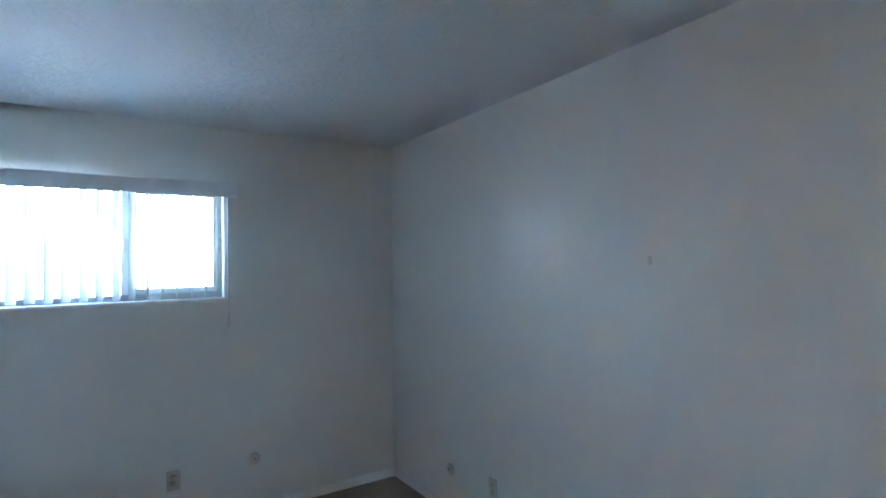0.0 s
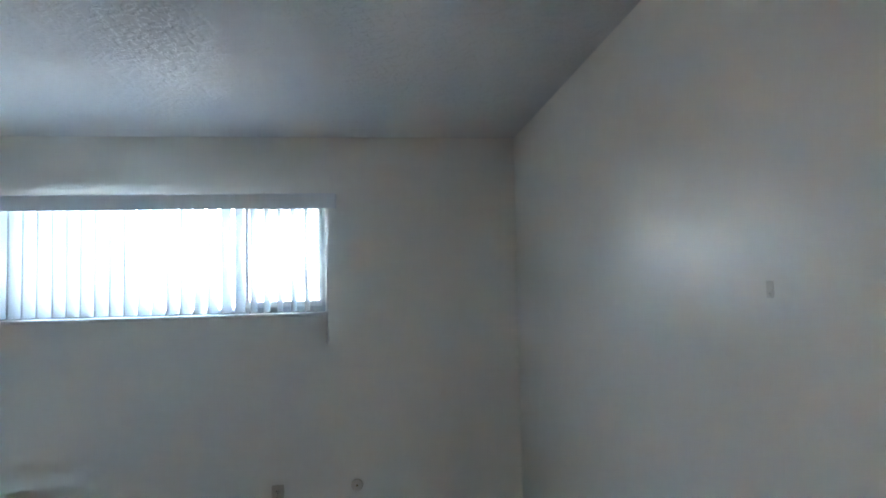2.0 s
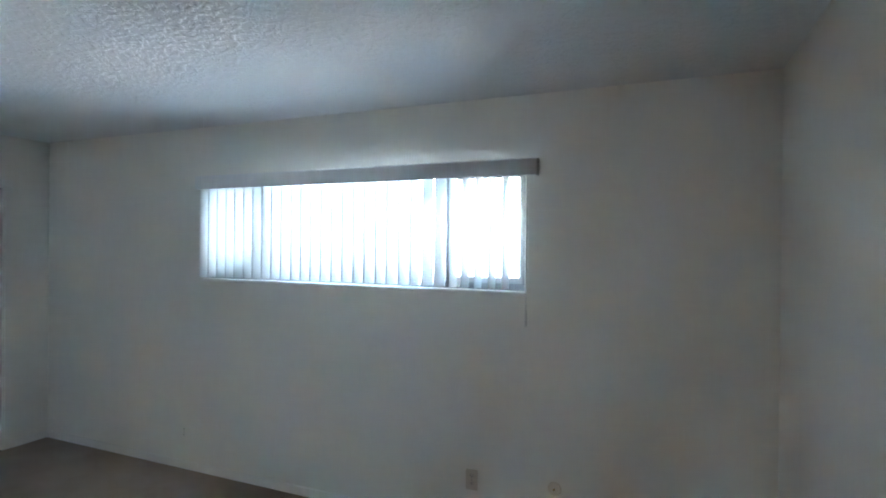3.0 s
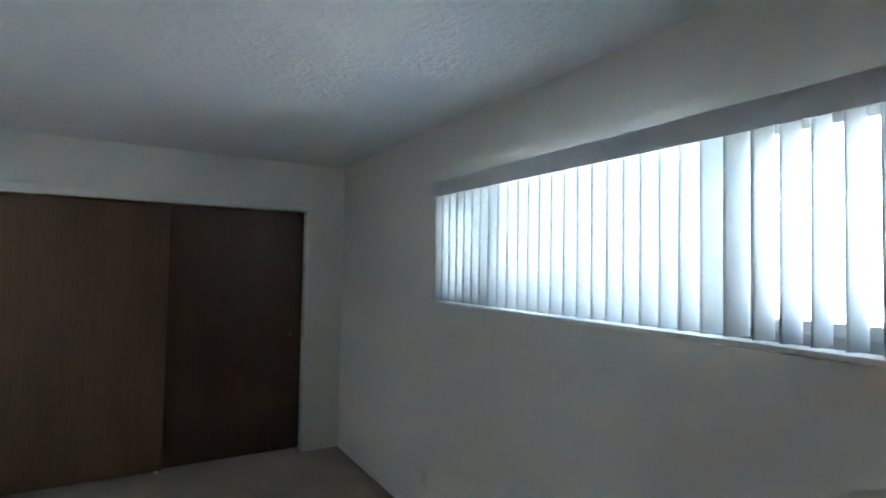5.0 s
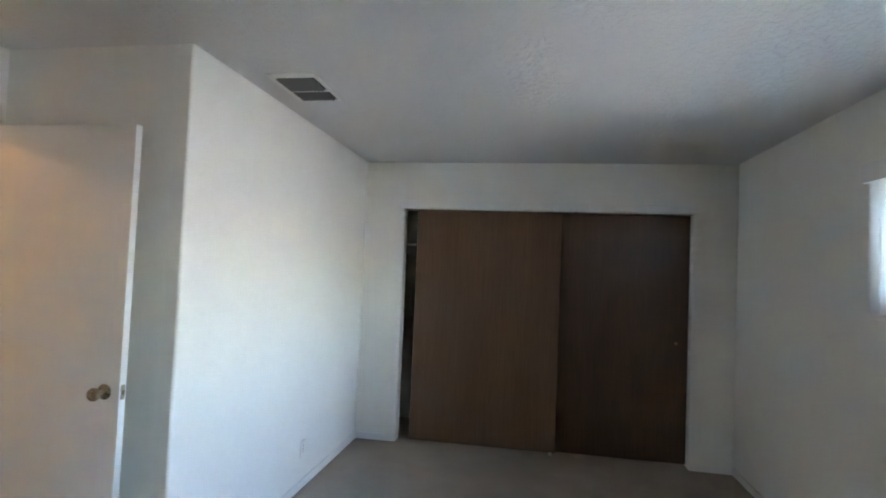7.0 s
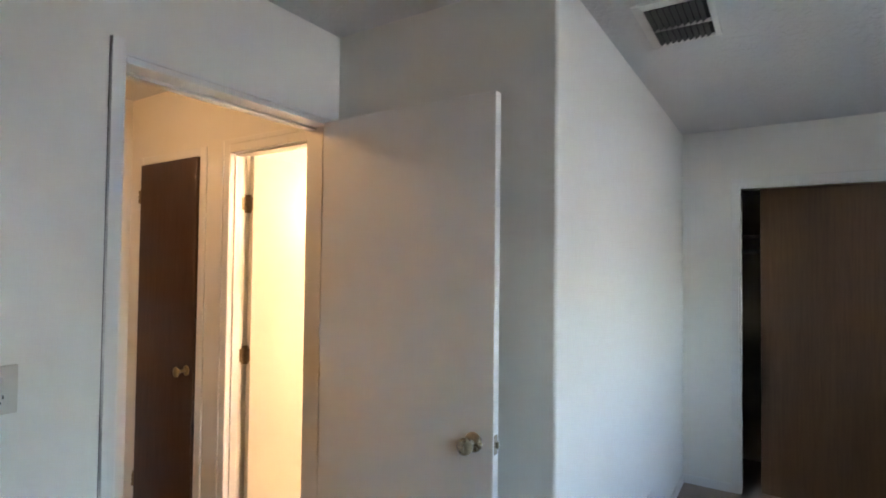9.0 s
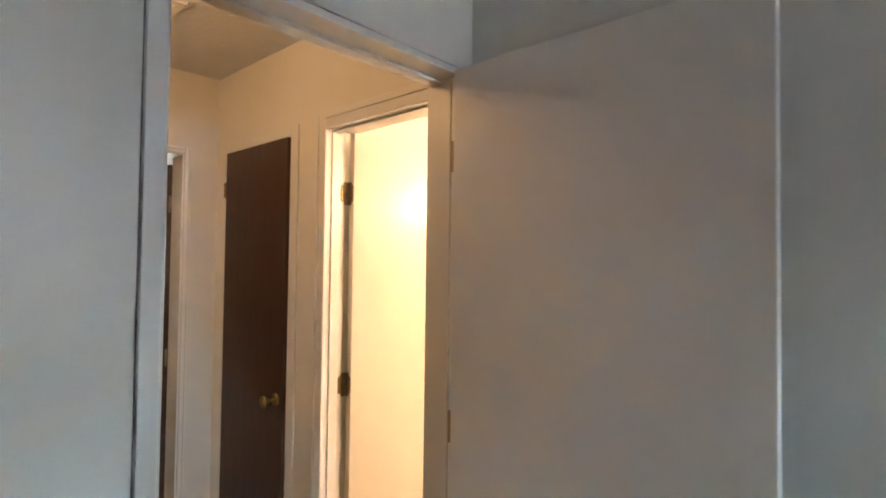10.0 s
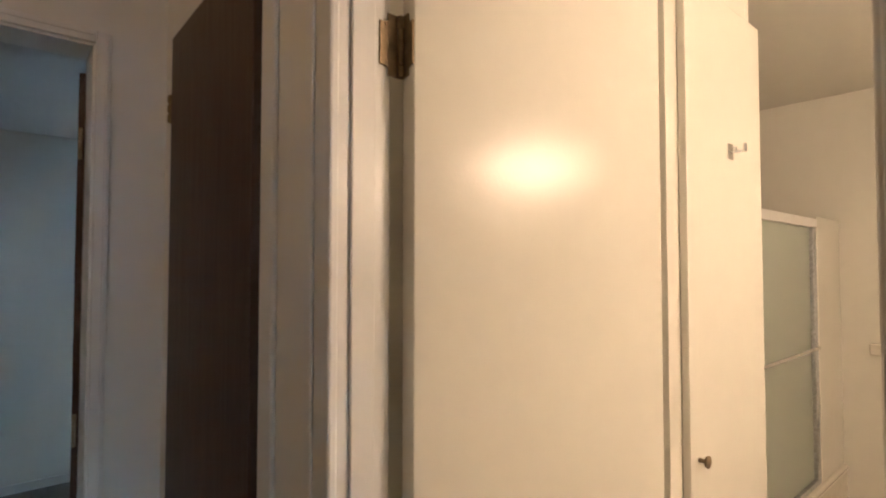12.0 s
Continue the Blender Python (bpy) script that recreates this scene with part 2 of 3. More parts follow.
# ---------------------------------------------------------------- front bedroom shell
WX0, WX1, WZ0, WZ1 = -3.508, -1.185, 1.370, 2.094
whole("wall_north", boxes((-6.07, WX0, 0, 0.15, 0, H), (WX1, 0.15, 0, 0.15, 0, H), (WX0, WX1, 0, 0.15, 0, WZ0), (WX0, WX1, 0, 0.15, WZ1, H)),
      WALL, "off-white painted wall with a wide high window", "wall", "structure")
whole("wall_east", boxes((0, 0.15, -4.15, 0, 0, H)), WALL, "off-white painted wall with an eggshell sheen", "wall", "structure")
CX, CY0, CY1, CZ = -5.205, -2.736, -0.314, 2.046
whole("wall_west", boxes((CX - 0.12, CX, -3.08, CY0, 0, H), (CX - 0.12, CX, CY1, 0, 0, H), (CX - 0.12, CX, CY0, CY1, CZ, H)),
      WALL, "off-white wall with a wide closet opening", "wall", "structure")
# wall facing the window, with a rounded outside corner, and its return beside the door
AX, AY, DY = -2.745, -3.083, -4.03
corner = [(AX - 0.012 + 0.012 * math.sin(a), AY - 0.012 + 0.012 * math.cos(a)) for a in [k * math.pi / 10 for k in range(6)]]
whole("wall_south", prism([(-6.07, AY), *corner, (AX, DY), (AX - 0.12, DY), (AX - 0.12, AY - 0.12), (-6.07, AY - 0.12)], 0, H),
      WALL, "off-white wall with an outside corner beside the door", "wall", "structure")
JX0, JX1, JZ = -2.706, -1.889, 2.078
whole("wall_door", boxes((-2.865, JX0, DY - 0.12, DY, 0, H), (JX1, 0.15, DY - 0.12, DY, 0, H), (JX0, JX1, DY - 0.12, DY, JZ, H)),
      WALL, "off-white wall with the bedroom doorway", "wall", "structure")
whole("ceiling", boxes((-6.07, 0.15, -4.15, 0.15, H, H + 0.12)), CEIL, "white ceiling with knockdown texture", "ceiling", "structure")
# closet inside
whole("wall_closet", boxes((-6.07, -5.95, -3.083, 0, 0, H)), WALL, "plain back wall inside the closet", "wall", "structure")

# baseboards
BB = [("baseboard", (-5.195, 0, -0.011, 0, 0, 0.06)), ("baseboard", (-0.011, 0, -4.03, -0.011, 0, 0.06)),
      ("baseboard", (CX, CX + 0.011, -3.083, CY0 - 0.045, 0, 0.06)), ("baseboard", (CX, CX + 0.011, CY1 + 0.045, -0.011, 0, 0.06)),
      ("baseboard", (CX + 0.011, AX, AY, AY + 0.011, 0, 0.06)), ("baseboard", (AX, AX + 0.011, DY, AY, 0, 0.06)),
      ("baseboard", (JX1 + 0.045, -0.011, DY, DY + 0.011, 0, 0.06))]
for nm, d in BB:
    bm = boxes(d)
    bmesh.ops.bevel(bm, geom=[e for e in bm.edges if all(v.co.z > 0.05 for v in e.verts)], offset=0.004, segments=2, affect="EDGES")
    whole(nm, bm, TRIM, "low painted baseboard over the carpet", "baseboard", "structure")

# ---------------------------------------------------------------- window of the front bedroom
win = thing("window_1", (WX0 + WX1) / 2, 0.1, WZ0, "wide aluminium three-pane sliding window, blown bright", "window", "structure")
FY0, FY1 = 0.075, 0.125
for nm, d in [("window_frame", (WX0, WX1, FY0, FY1, WZ0, WZ0 + 0.04)), ("window_frame", (WX0, WX1, FY0, FY1, WZ1 - 0.025, WZ1)),
              ("window_frame", (WX0, WX0 + 0.03, FY0, FY1, WZ0 + 0.04, WZ1 - 0.025)), ("window_frame", (WX1 - 0.03, WX1, FY0, FY1, WZ0 + 0.04, WZ1 - 0.025)),
              ("mullion", (-2.975, -2.925, FY0, FY1, WZ0 + 0.04, WZ1 - 0.025)), ("mullion", (-1.735, -1.675, FY0, FY1, WZ0 + 0.04, WZ1 - 0.025))]:
    part(nm, soft_box(*d, r=0.004), GREY_METAL if nm == "window_frame" else TRIM, win)
for x0, x1 in ((WX0 + 0.03, -2.975), (-1.675, WX1 - 0.03)):
    sash = part("sash", boxes((x0, x1, FY0 + 0.006, FY0 + 0.028, WZ0 + 0.04, WZ0 + 0.075), (x0, x1, FY0 + 0.006, FY0 + 0.028, WZ1 - 0.088, WZ1 - 0.025),
                              (x0, x0 + 0.022, FY0 + 0.006, FY0 + 0.028, WZ0 + 0.075, WZ1 - 0.088), (x1 - 0.022, x1, FY0 + 0.006, FY0 + 0.028, WZ0 + 0.075, WZ1 - 0.088)), SASH, win)
    g = part("pane", boxes((x0 + 0.022, x1 - 0.022, FY0 + 0.014, FY0 + 0.018, WZ0 + 0.075, WZ1 - 0.088)), GLASS, sash)
    g.visible_shadow = False
g = part("pane", boxes((-2.925, -1.735, FY0 + 0.03, FY0 + 0.034, WZ0 + 0.04, WZ1 - 0.025)), GLASS, win)
g.visible_shadow = False
part("latch", soft_box(-1.728, -1.706, FY0 - 0.022, FY0, 1.66, 1.74, r=0.006), WHITE_PLASTIC, win, "small white window latch")
part("insect_screen", boxes((WX0 + 0.03, -2.975, FY1 + 0.004, FY1 + 0.006, WZ0 + 0.02, WZ1 - 0.02)), SCREEN, win, "grey insect screen")
part("window_sill", soft_box(WX0 - 0.0, WX1 + 0.012, -0.014, FY0, WZ0 - 0.016, WZ0 + 0.004, r=0.003), TRIM, win)

# vertical blind
blind = thing("vertical_blind", -2.3, -0.03, 1.39, "white vinyl vertical blind with open slats and valance", "blind")
VX0, VX1 = -3.516, -1.112
part("headrail", soft_box(VX0 + 0.02, -1.215, -0.012, 0.020, 2.038, 2.064, r=0.003), WHITE_PLASTIC, blind)
val = part("valance", soft_box(VX0, VX1, -0.060, -0.054, 1.998, 2.088, r=0.002), VALANCE, blind, "flat white vinyl valance strip")
part("return", soft_box(VX1 - 0.006, VX1, -0.054, -0.002, 1.998, 2.088, r=0.002), VALANCE, val)
part("return", soft_box(VX0, VX0 + 0.006, -0.054, -0.002, 1.998, 2.088, r=0.002), VALANCE, val)


def slat_mesh(height, width=0.089, bow=0.006, thick=0.0012):
    """One curved vinyl vane, hanging from its top at the origin, its width along y."""
    bm = bmesh.new()
    n = 8
    front, back = [], []
    for k in range(n + 1):
        u = k / n * 2 - 1
        x = bow * (1 - u * u)
        front.append((x + thick / 2, u * width / 2))
        back.append((x - thick / 2, u * width / 2))
    loop = front + back[::-1]
    low = [bm.verts.new((x, y, -height)) for x, y in loop]
    top = [bm.verts.new((x, y, 0)) for x, y in loop]
    c = len(loop)
    for k in range(c):
        bm.faces.new((low[k], low[(k + 1) % c], top[(k + 1) % c], top[k]))
    for k in range(n):
        bm.faces.new((low[k + 1], low[k], low[c - 1 - k], low[c - 2 - k]))
        bm.faces.new((top[k], top[k + 1], top[c - 2 - k], top[c - 1 - k]))
    bmesh.ops.recalc_face_normals(bm, faces=bm.faces[:])
    return mesh_of("slat", bm, VINYL, True)


slat = slat_mesh(0.653)
rng = random.Random(4)
for k in range(29):
    ob = new("slat", slat)
    ob.parent = blind
    ob.matrix_parent_inverse = blind.matrix_basis.inverted()
    x = -1.295 - k * 0.0777
    ob.matrix_basis = pose(x, 0.0, 2.037, rng.uniform(-0.15, 0.15), rng.uniform(-0.3, 0.3), rng.uniform(-2.5, 2.5) - (11 if k < 5 else 26))
    clip = part("carrier", soft_box(x - 0.004, x + 0.004, -0.008, 0.008, 2.026, 2.036, r=0.001, seg=1), WHITE_PLASTIC, blind)
wand = thing("blind_wand", -1.168, -0.045, 1.22, "clear plastic blind wand hanging by the window", "wand")
part("rod", lathe([(0.004, 0), (0.004, 0.80)], pose(-1.168, -0.040, 1.24), 8), WHITE_PLASTIC, wand)
part("grip", lathe([(0.003, 0), (0.007, 0.006), (0.007, 0.08), (0.004, 0.09)], pose(-1.168, -0.040, 1.19), 10), WHITE_PLASTIC, wand)


# ---------------------------------------------------------------- wall fittings
def wall_pose(x, y, z, facing):
    """Local x to the right, y out of the wall, z up."""
    return pose(x, y, z, 0, 0, {"s": 180, "w": 90, "n": 0, "e": -90}[facing])


def outlet(x, y, z, facing, label, mat=ALMOND):
    t = thing("wall_outlet", x, y, z, label, "outlet", group="wall outlets")
    m = wall_pose(x, y, z, facing)
    bm = soft_box(-0.035, 0.035, 0, 0.006, -0.0575, 0.0575, r=0.0025)
    bm.transform(m)
    plate = part("plate", bm, mat, t)
    for dz in (0.02, -0.02):
        bm = soft_box(-0.016, 0.016, 0.004, 0.009, dz - 0.0135, dz + 0.0135, r=0.003)
        bm.transform(m)
        socket = part("socket", bm, mat, t)
        for dx in (-0.006, 0.006):
            bm = boxes((dx - 0.0012, dx + 0.0012, 0.0085, 0.0096, dz, dz + 0.008))
            bm.transform(m)
            part("slot", bm, DARK, socket)
        bm = boxes((-0.002, 0.002, 0.0085, 0.0096, dz - 0.009, dz - 0.005))
        bm.transform(m)
        part("slot", bm, DARK, socket)
    part("screw", lathe([(0.003, 0), (0.003, 0.0075), (0.001, 0.008)], m @ pose(0, 0, 0, -90), 10), CHROME, t)
    return t


def jack(x, y, z, facing, label):
    t = thing("cable_jack", x, y, z, label, "cable jack", group="cable jacks")
    m = wall_pose(x, y, z, facing) @ pose(0, 0, 0, -90)
    part("plate", lathe([(0.036, 0), (0.036, 0.004), (0.031, 0.008), (0.006, 0.009)], m, 28), ALMOND, t, smooth=False)
    part("connector", lathe([(0.005, 0.008), (0.005, 0.02), (0.0025, 0.0205)], m, 12), BRASS, t)
    return t


outlet(-1.473, 0, 0.308, "s", "almond duplex outlet low on the window wall")
outlet(-3.653, 0, 0.262, "s", "almond duplex outlet painted over, near the closet", WALL)
outlet(0, -1.172, 0.303, "w", "almond duplex outlet low on the plain wall")
outlet(-4.10, AY, 0.262, "n", "painted-over outlet on the wall facing the window", WALL)
jack(-1.011, 0, 0.340, "s", "round almond cable jack beside the outlet")
jack(0, -0.746, 0.280, "w", "small round almond jack near the corner")
hook = thing("picture_hook", 0, -2.208, 1.558, "small picture hook painted over with the wall", "hook")
m = wall_pose(0, -2.208, 1.558, "w")
bm = soft_box(-0.010, 0.010, 0, 0.0014, -0.018, 0.018, r=0.0006)
bm.transform(m)
part("plate", bm, HOOK, hook)
bm = soft_box(-0.004, 0.004, 0.0014, 0.004, -0.014, -0.007, r=0.001)
bm.transform(m)
part("peg", bm, HOOK, hook)

# switch plate by the door
sw = thing("switch_plate", -1.645, DY, 1.2, "almond combination switch and socket plate by the door", "switch")
m = wall_pose(-1.645, DY, 1.2, "n")
bm = soft_box(-0.036, 0.036, 0, 0.007, -0.0575, 0.0575, r=0.003)
bm.transform(m)
part("plate", bm, ALMOND, sw)
bm = soft_box(-0.006, 0.006, 0.006, 0.017, 0.012, 0.034, r=0.002)
bm.transform(m)
part("toggle", bm, ALMOND, sw)
bm = soft_box(-0.016, 0.016, 0.005, 0.009, -0.035, -0.006, r=0.003)
bm.transform(m)
sock = part("socket", bm, ALMOND, sw)
for d in ((-0.0075, -0.005, 0.0085, 0.0097, -0.02, -0.011), (0.005, 0.0075, 0.0085, 0.0097, -0.02, -0.011), (-0.0025, 0.0025, 0.0085, 0.0097, -0.031, -0.026)):
    bm = boxes(d)
    bm.transform(m)
    part("slot", bm, DARK, sock)

# smoke alarm and air vent on the ceiling
alarm = thing("smoke_alarm", -2.275, -3.80, H - 0.042, "round white smoke alarm on the ceiling", "smoke alarm")
part("base", lathe([(0.068, 0), (0.070, -0.008), (0.068, -0.014)], pose(-2.275, -3.80, H), 32), WHITE_PLASTIC, alarm)
part("cover", lathe([(0.064, -0.014), (0.064, -0.026), (0.052, -0.040), (0.010, -0.043)], pose(-2.275, -3.80, H), 32), WHITE_PLASTIC, alarm)
vent = thing("air_vent", -3.30, -2.815, H - 0.01, "white ceiling air register with dark louvres", "vent")
vx0, vx1, vy0, vy1 = -3.505, -3.095, -2.945, -2.685
# black sheet stands in for the shaded duct behind the louvres
part("shade_backing", boxes((vx0 + 0.02, vx1 - 0.02, vy0 + 0.02, vy1 - 0.02, H - 0.0015, H - 0.0005)), DARK, vent)
for d in ((vx0, vx1, vy0, vy0 + 0.032, H - 0.009, H), (vx0, vx1, vy1 - 0.022, vy1, H - 0.009, H),
          (vx0, vx0 + 0.022, vy0 + 0.032, vy1 - 0.022, H - 0.009, H), (vx1 - 0.05, vx1, vy0 + 0.032, vy1 - 0.022, H - 0.009, H)):
    part("frame", soft_box(*d, r=0.002), TRIM, vent)
part("crossbar", boxes((-3.342, -3.33, vy0 + 0.032, vy1 - 0.022, H - 0.012, H - 0.003)), WHITE_PLASTIC, vent)
for side in ((vx0 + 0.022, -3.342), (-3.33, vx1 - 0.05)):
    for k in range(9):
        y = vy0 + 0.044 + k * 0.0215
        bm = boxes((side[0], side[1], -0.009, 0.009, -0.0006, 0.0006))
        bm.transform(pose(0, y, H - 0.0095, 38, 0, 0))
        part("louvre", bm, LOUVRE, vent)


# ---------------------------------------------------------------- doors
def knob_set(parent, m, mat, label=""):
    """A round rose, neck and tulip knob; local z points out of the door."""
    rose = part("rose", lathe([(0.032, 0), (0.032, 0.003), (0.026, 0.009), (0.014, 0.012)], m, 28), mat, parent, label, True)
    part("knob", lathe([(0.010, 0.010), (0.009, 0.026), (0.014, 0.034), (0.024, 0.043), (0.027, 0.054), (0.024, 0.064), (0.012, 0.068), (0.004, 0.066)], m, 28), mat, parent, label, True)
    part("button", lathe([(0.006, 0.064), (0.006, 0.070), (0.003, 0.071)], m, 12), mat, parent)


def hinge(parent, m, mat, size=(0.062, 0.092), screws=True):
    """Two leaves with rounded corners and a knuckle barrel; local z up, y out, x across."""
    w, h = size
    for sx in (-1, 1):
        bm = boxes((min(0, sx * w / 2), max(0, sx * w / 2), 0, 0.0028, -h / 2, h / 2))
        bmesh.ops.bevel(bm, geom=[e for e in bm.edges if abs(e.verts[0].co.x) > 0.01 and abs(e.verts[1].co.x) > 0.01 and abs(e.verts[0].co.y - e.verts[1].co.y) > 0.001], offset=0.014, segments=4, affect="EDGES")
        bm.transform(m)
        leaf = part("hinge_leaf", bm, mat, parent)
        for dz in (-0.03, 0, 0.03) if screws else ():
            part("screw", lathe([(0.004, 0), (0.0035, 0.0036), (0.001, 0.0032)], m @ pose(sx * (0.020 if dz else 0.012), 0, dz, -90), 10), mat, leaf)
    for k in range(5):
        z0 = -h / 2 + k * h / 5
        part("knuckle", lathe([(0.0055, z0 + 0.0005), (0.0055, z0 + h / 5 - 0.0005)], m @ pose(0, 0.004, 0), 12), mat, parent)


# bedroom doorway: jamb lining with stops, casing on the bedroom side
jamb = thing("door_frame", -2.27, DY - 0.06, 0, "white painted wooden frame of the bedroom doorway", "door frame", "structure")
for d in ((JX0, JX0 + 0.018, DY - 0.124, DY + 0.010, 0, JZ), (JX1 - 0.018, JX1, DY - 0.124, DY + 0.004, 0, JZ), (JX0 + 0.018, JX1 - 0.018, DY - 0.124, DY + 0.004, JZ - 0.018, JZ)):
    part("jamb", soft_box(*d, r=0.002), TRIM, jamb)
for d in ((JX0 + 0.018, JX0 + 0.0205, DY - 0.112, DY - 0.028, 0, JZ - 0.029), (JX1 - 0.029, JX1 - 0.018, DY - 0.108, DY - 0.068, 0, JZ - 0.029), (JX0 + 0.018, JX1 - 0.018, DY - 0.108, DY - 0.068, JZ - 0.029, JZ - 0.018)):
    part("stop", soft_box(*d, r=0.002), TRIM, jamb)
part("casing", soft_box(JX1 - 0.012, JX1 + 0.023, DY, DY + 0.012, 0, JZ + 0.045, r=0.003), TRIM, jamb)
part("joint", boxes((JX1 + 0.023, JX1 + 0.0255, DY, DY + 0.0015, 0, JZ + 0.045)), JOINT, jamb, "dark open joint along the casing")
part("casing", soft_box(JX0 + 0.01, JX1 - 0.004, DY, DY + 0.006, JZ + 0.002, JZ + 0.014, r=0.002), TRIM, jamb)
part("strike_plate", soft_box(JX1 - 0.0195, JX1 - 0.0175, DY - 0.036, DY - 0.006, 0.91, 0.97, r=0.0008, seg=1), NICKEL, jamb)

door = thing("door_1", JX0 + 0.02, DY, 0, "white flush bedroom door standing wide open", "door")
LX = -2.633
part("leaf", soft_box(LX - 0.035, LX, -4.001, -3.243, 0.012, 2.056, r=0.002), DOOR_WHITE, door)
knob_set(door, pose(LX, -3.313, 0.945, 0, 90, 0), NICKEL, "tarnished brass door knob")
part("latch_plate", soft_box(LX - 0.029, LX - 0.006, -3.2435, -3.2415, 0.915, 0.975, r=0.0007, seg=1), NICKEL, door)
part("latch_bolt", soft_box(LX - 0.023, LX - 0.012, -3.242, -3.231, 0.935, 0.955, r=0.002), NICKEL, door)
for z in (0.24, 1.04, 1.81):
    hinge(door, pose(LX - 0.022, -4.0085, z, 0, 0, 270), PAINTED_HINGE, (0.012, 0.09), False)
    plate = part("hinge_plate", soft_box(JX0 + 0.018, JX0 + 0.0205, DY - 0.026, DY + 0.006, z - 0.025, z + 0.065, r=0.001), TAN_PLATE, jamb, "tan hinge plate on the jamb")
    for dz in (-0.028, 0.0, 0.028):
        part("screw", lathe([(0.0035, 0), (0.003, 0.0036), (0.001, 0.0032)], pose(JX0 + 0.0175, DY - (0.008 if dz else 0.014), z + 0.02 + dz, 0, 90, 0), 10), TAN_PLATE, plate)

# closet: casing, sliding doors, rail, shelf and rod
casing = thing("closet_casing", CX, -1.5, 0, "flat white painted casing round the closet", "trim", "structure")
for d in ((CX, CX + 0.010, CY0 - 0.042, CY0 + 0.003, 0, CZ), (CX, CX + 0.010, CY1 - 0.003, CY1 + 0.042, 0, CZ), (CX, CX + 0.012, CY0 - 0.042, -0.97, CZ - 0.004, CZ + 0.052)):
    part("board", soft_box(*d, r=0.003), TRIM, casing)
bm = soft_box(CX + 0.001, CX + 0.018, -0.965, CY1 + 0.045, CZ - 0.004, CZ + 0.052, r=0.003)
part("board", bm, TRIM, casing, "loose end piece of the head casing")
for d in ((CX - 0.12, CX, CY0, CY0 + 0.014, 0, CZ), (CX - 0.12, CX, CY1 - 0.014, CY1, 0, CZ), (CX - 0.12, CX, CY0 + 0.014, CY1 - 0.014, CZ - 0.014, CZ)):
    part("lining", boxes(d), TRIM, casing)
# bronze tone puts the shade of the gap under the casing into the track
track = whole("closet_track", boxes((CX - 0.118, CX - 0.04, CY0 + 0.014, CY1 - 0.014, CZ - 0.018, CZ - 0.014)),
              BRONZE, "double metal track over the closet doors, darkened like the shaded gap", "track")


def sliding_door(name, x1, y0, y1, mat, label, pull_y):
    t = thing(name, x1, (y0 + y1) / 2, 0.012, label, "closet door", group="closet doors")
    part("panel", soft_box(x1 - 0.032, x1, y0, y1, 0.014, CZ - 0.021, r=0.002), mat, t)
    if pull_y is not None:
        part("finger_pull", lathe([(0.012, 0.0), (0.012, 0.002), (0.010, 0.0025), (0.009, 0.0005)], pose(x1, pull_y, 0.98, 0, 90, 0), 24), BRONZE, t, "round recessed finger pull")
    return t


sliding_door("closet_door", CX - 0.050, -2.612, -1.362, WOOD_LIGHT, "brown wood veneer sliding closet door, slightly open", None)
sliding_door("closet_door", CX - 0.088, -1.40, CY1 - 0.014, WOOD, "darker brown wood veneer sliding closet door", -0.42)
guide = thing("floor_guide", CX - 0.045, -1.40, 0, "small white plastic floor guide under the doors", "door guide")
part("base", soft_box(CX - 0.10, CX - 0.022, -1.415, -1.385, 0, 0.006, r=0.002), WHITE_PLASTIC, guide)
part("fin", soft_box(CX - 0.047, CX - 0.022, -1.412, -1.388, 0.006, 0.02, r=0.002), WHITE_PLASTIC, guide)
shelf = thing("closet_shelf", -5.75, -1.5, 1.70, "painted shelf across the closet", "shelf")
part("board", soft_box(-5.95, -5.60, -3.083, 0, 1.735, 1.753, r=0.002), TRIM, shelf)
part("cleat", boxes((-5.95, -5.60, -3.083, -3.065, 1.66, 1.735)), TRIM, shelf)
rod = thing("closet_rod", -5.66, -1.5, 1.62, "bare metal hanging rod below the closet shelf", "rod")
part("pole", lathe([(0.016, 0), (0.016, 3.07)], pose(-5.66, -0.005, 1.62, 90, 0, 0), 16), ALU, rod)

# ---------------------------------------------------------------- hall
HX, HY = -2.75, -5.692
BY0, BY1, BZ = -4.765, -4.160, 2.055
QY0, QY1, QZ = -5.548, -4.997, 2.045
whole("wall_hall", boxes((HX - 0.12, HX, HY, QY0, 0, H), (HX - 0.083, HX, QY1, BY0, 0, H), (HX - 0.12, HX, BY1, DY - 0.12, 0, H),
                         (HX - 0.12, HX, QY0, QY1, QZ, H), (HX - 0.12, HX, BY0, BY1, BZ, H)), WALL, "cream hall wall with closet and bathroom doors", "wall", "structure")
EX0, EX1, EZ = -2.598, -1.80, 2.048
whole("wall_hall_end", boxes((-2.87, EX0, HY - 0.12, HY, 0, H), (EX1, -1.60, HY - 0.12, HY, 0, H), (EX0, EX1, HY - 0.12, HY, EZ, H)),
      WALL, "cream wall at the end of the hall with a doorway", "wall", "structure")
whole("wall_hall_side", boxes((-1.72, -1.60, HY, DY - 0.12, 0, H)), WALL, "plain cream side wall of the hall", "wall", "structure")
whole("ceiling_hall", boxes((-2.87, -1.60, HY - 0.12, DY - 0.12, H, H + 0.12)), CEIL, "textured hall ceiling", "ceiling", "structure")
whole("baseboard", soft_box(HX, HX + 0.011, -4.94, -4.805, 0, 0.06, r=0.002), TRIM, "low painted baseboard over the carpet", "baseboard", "structure")

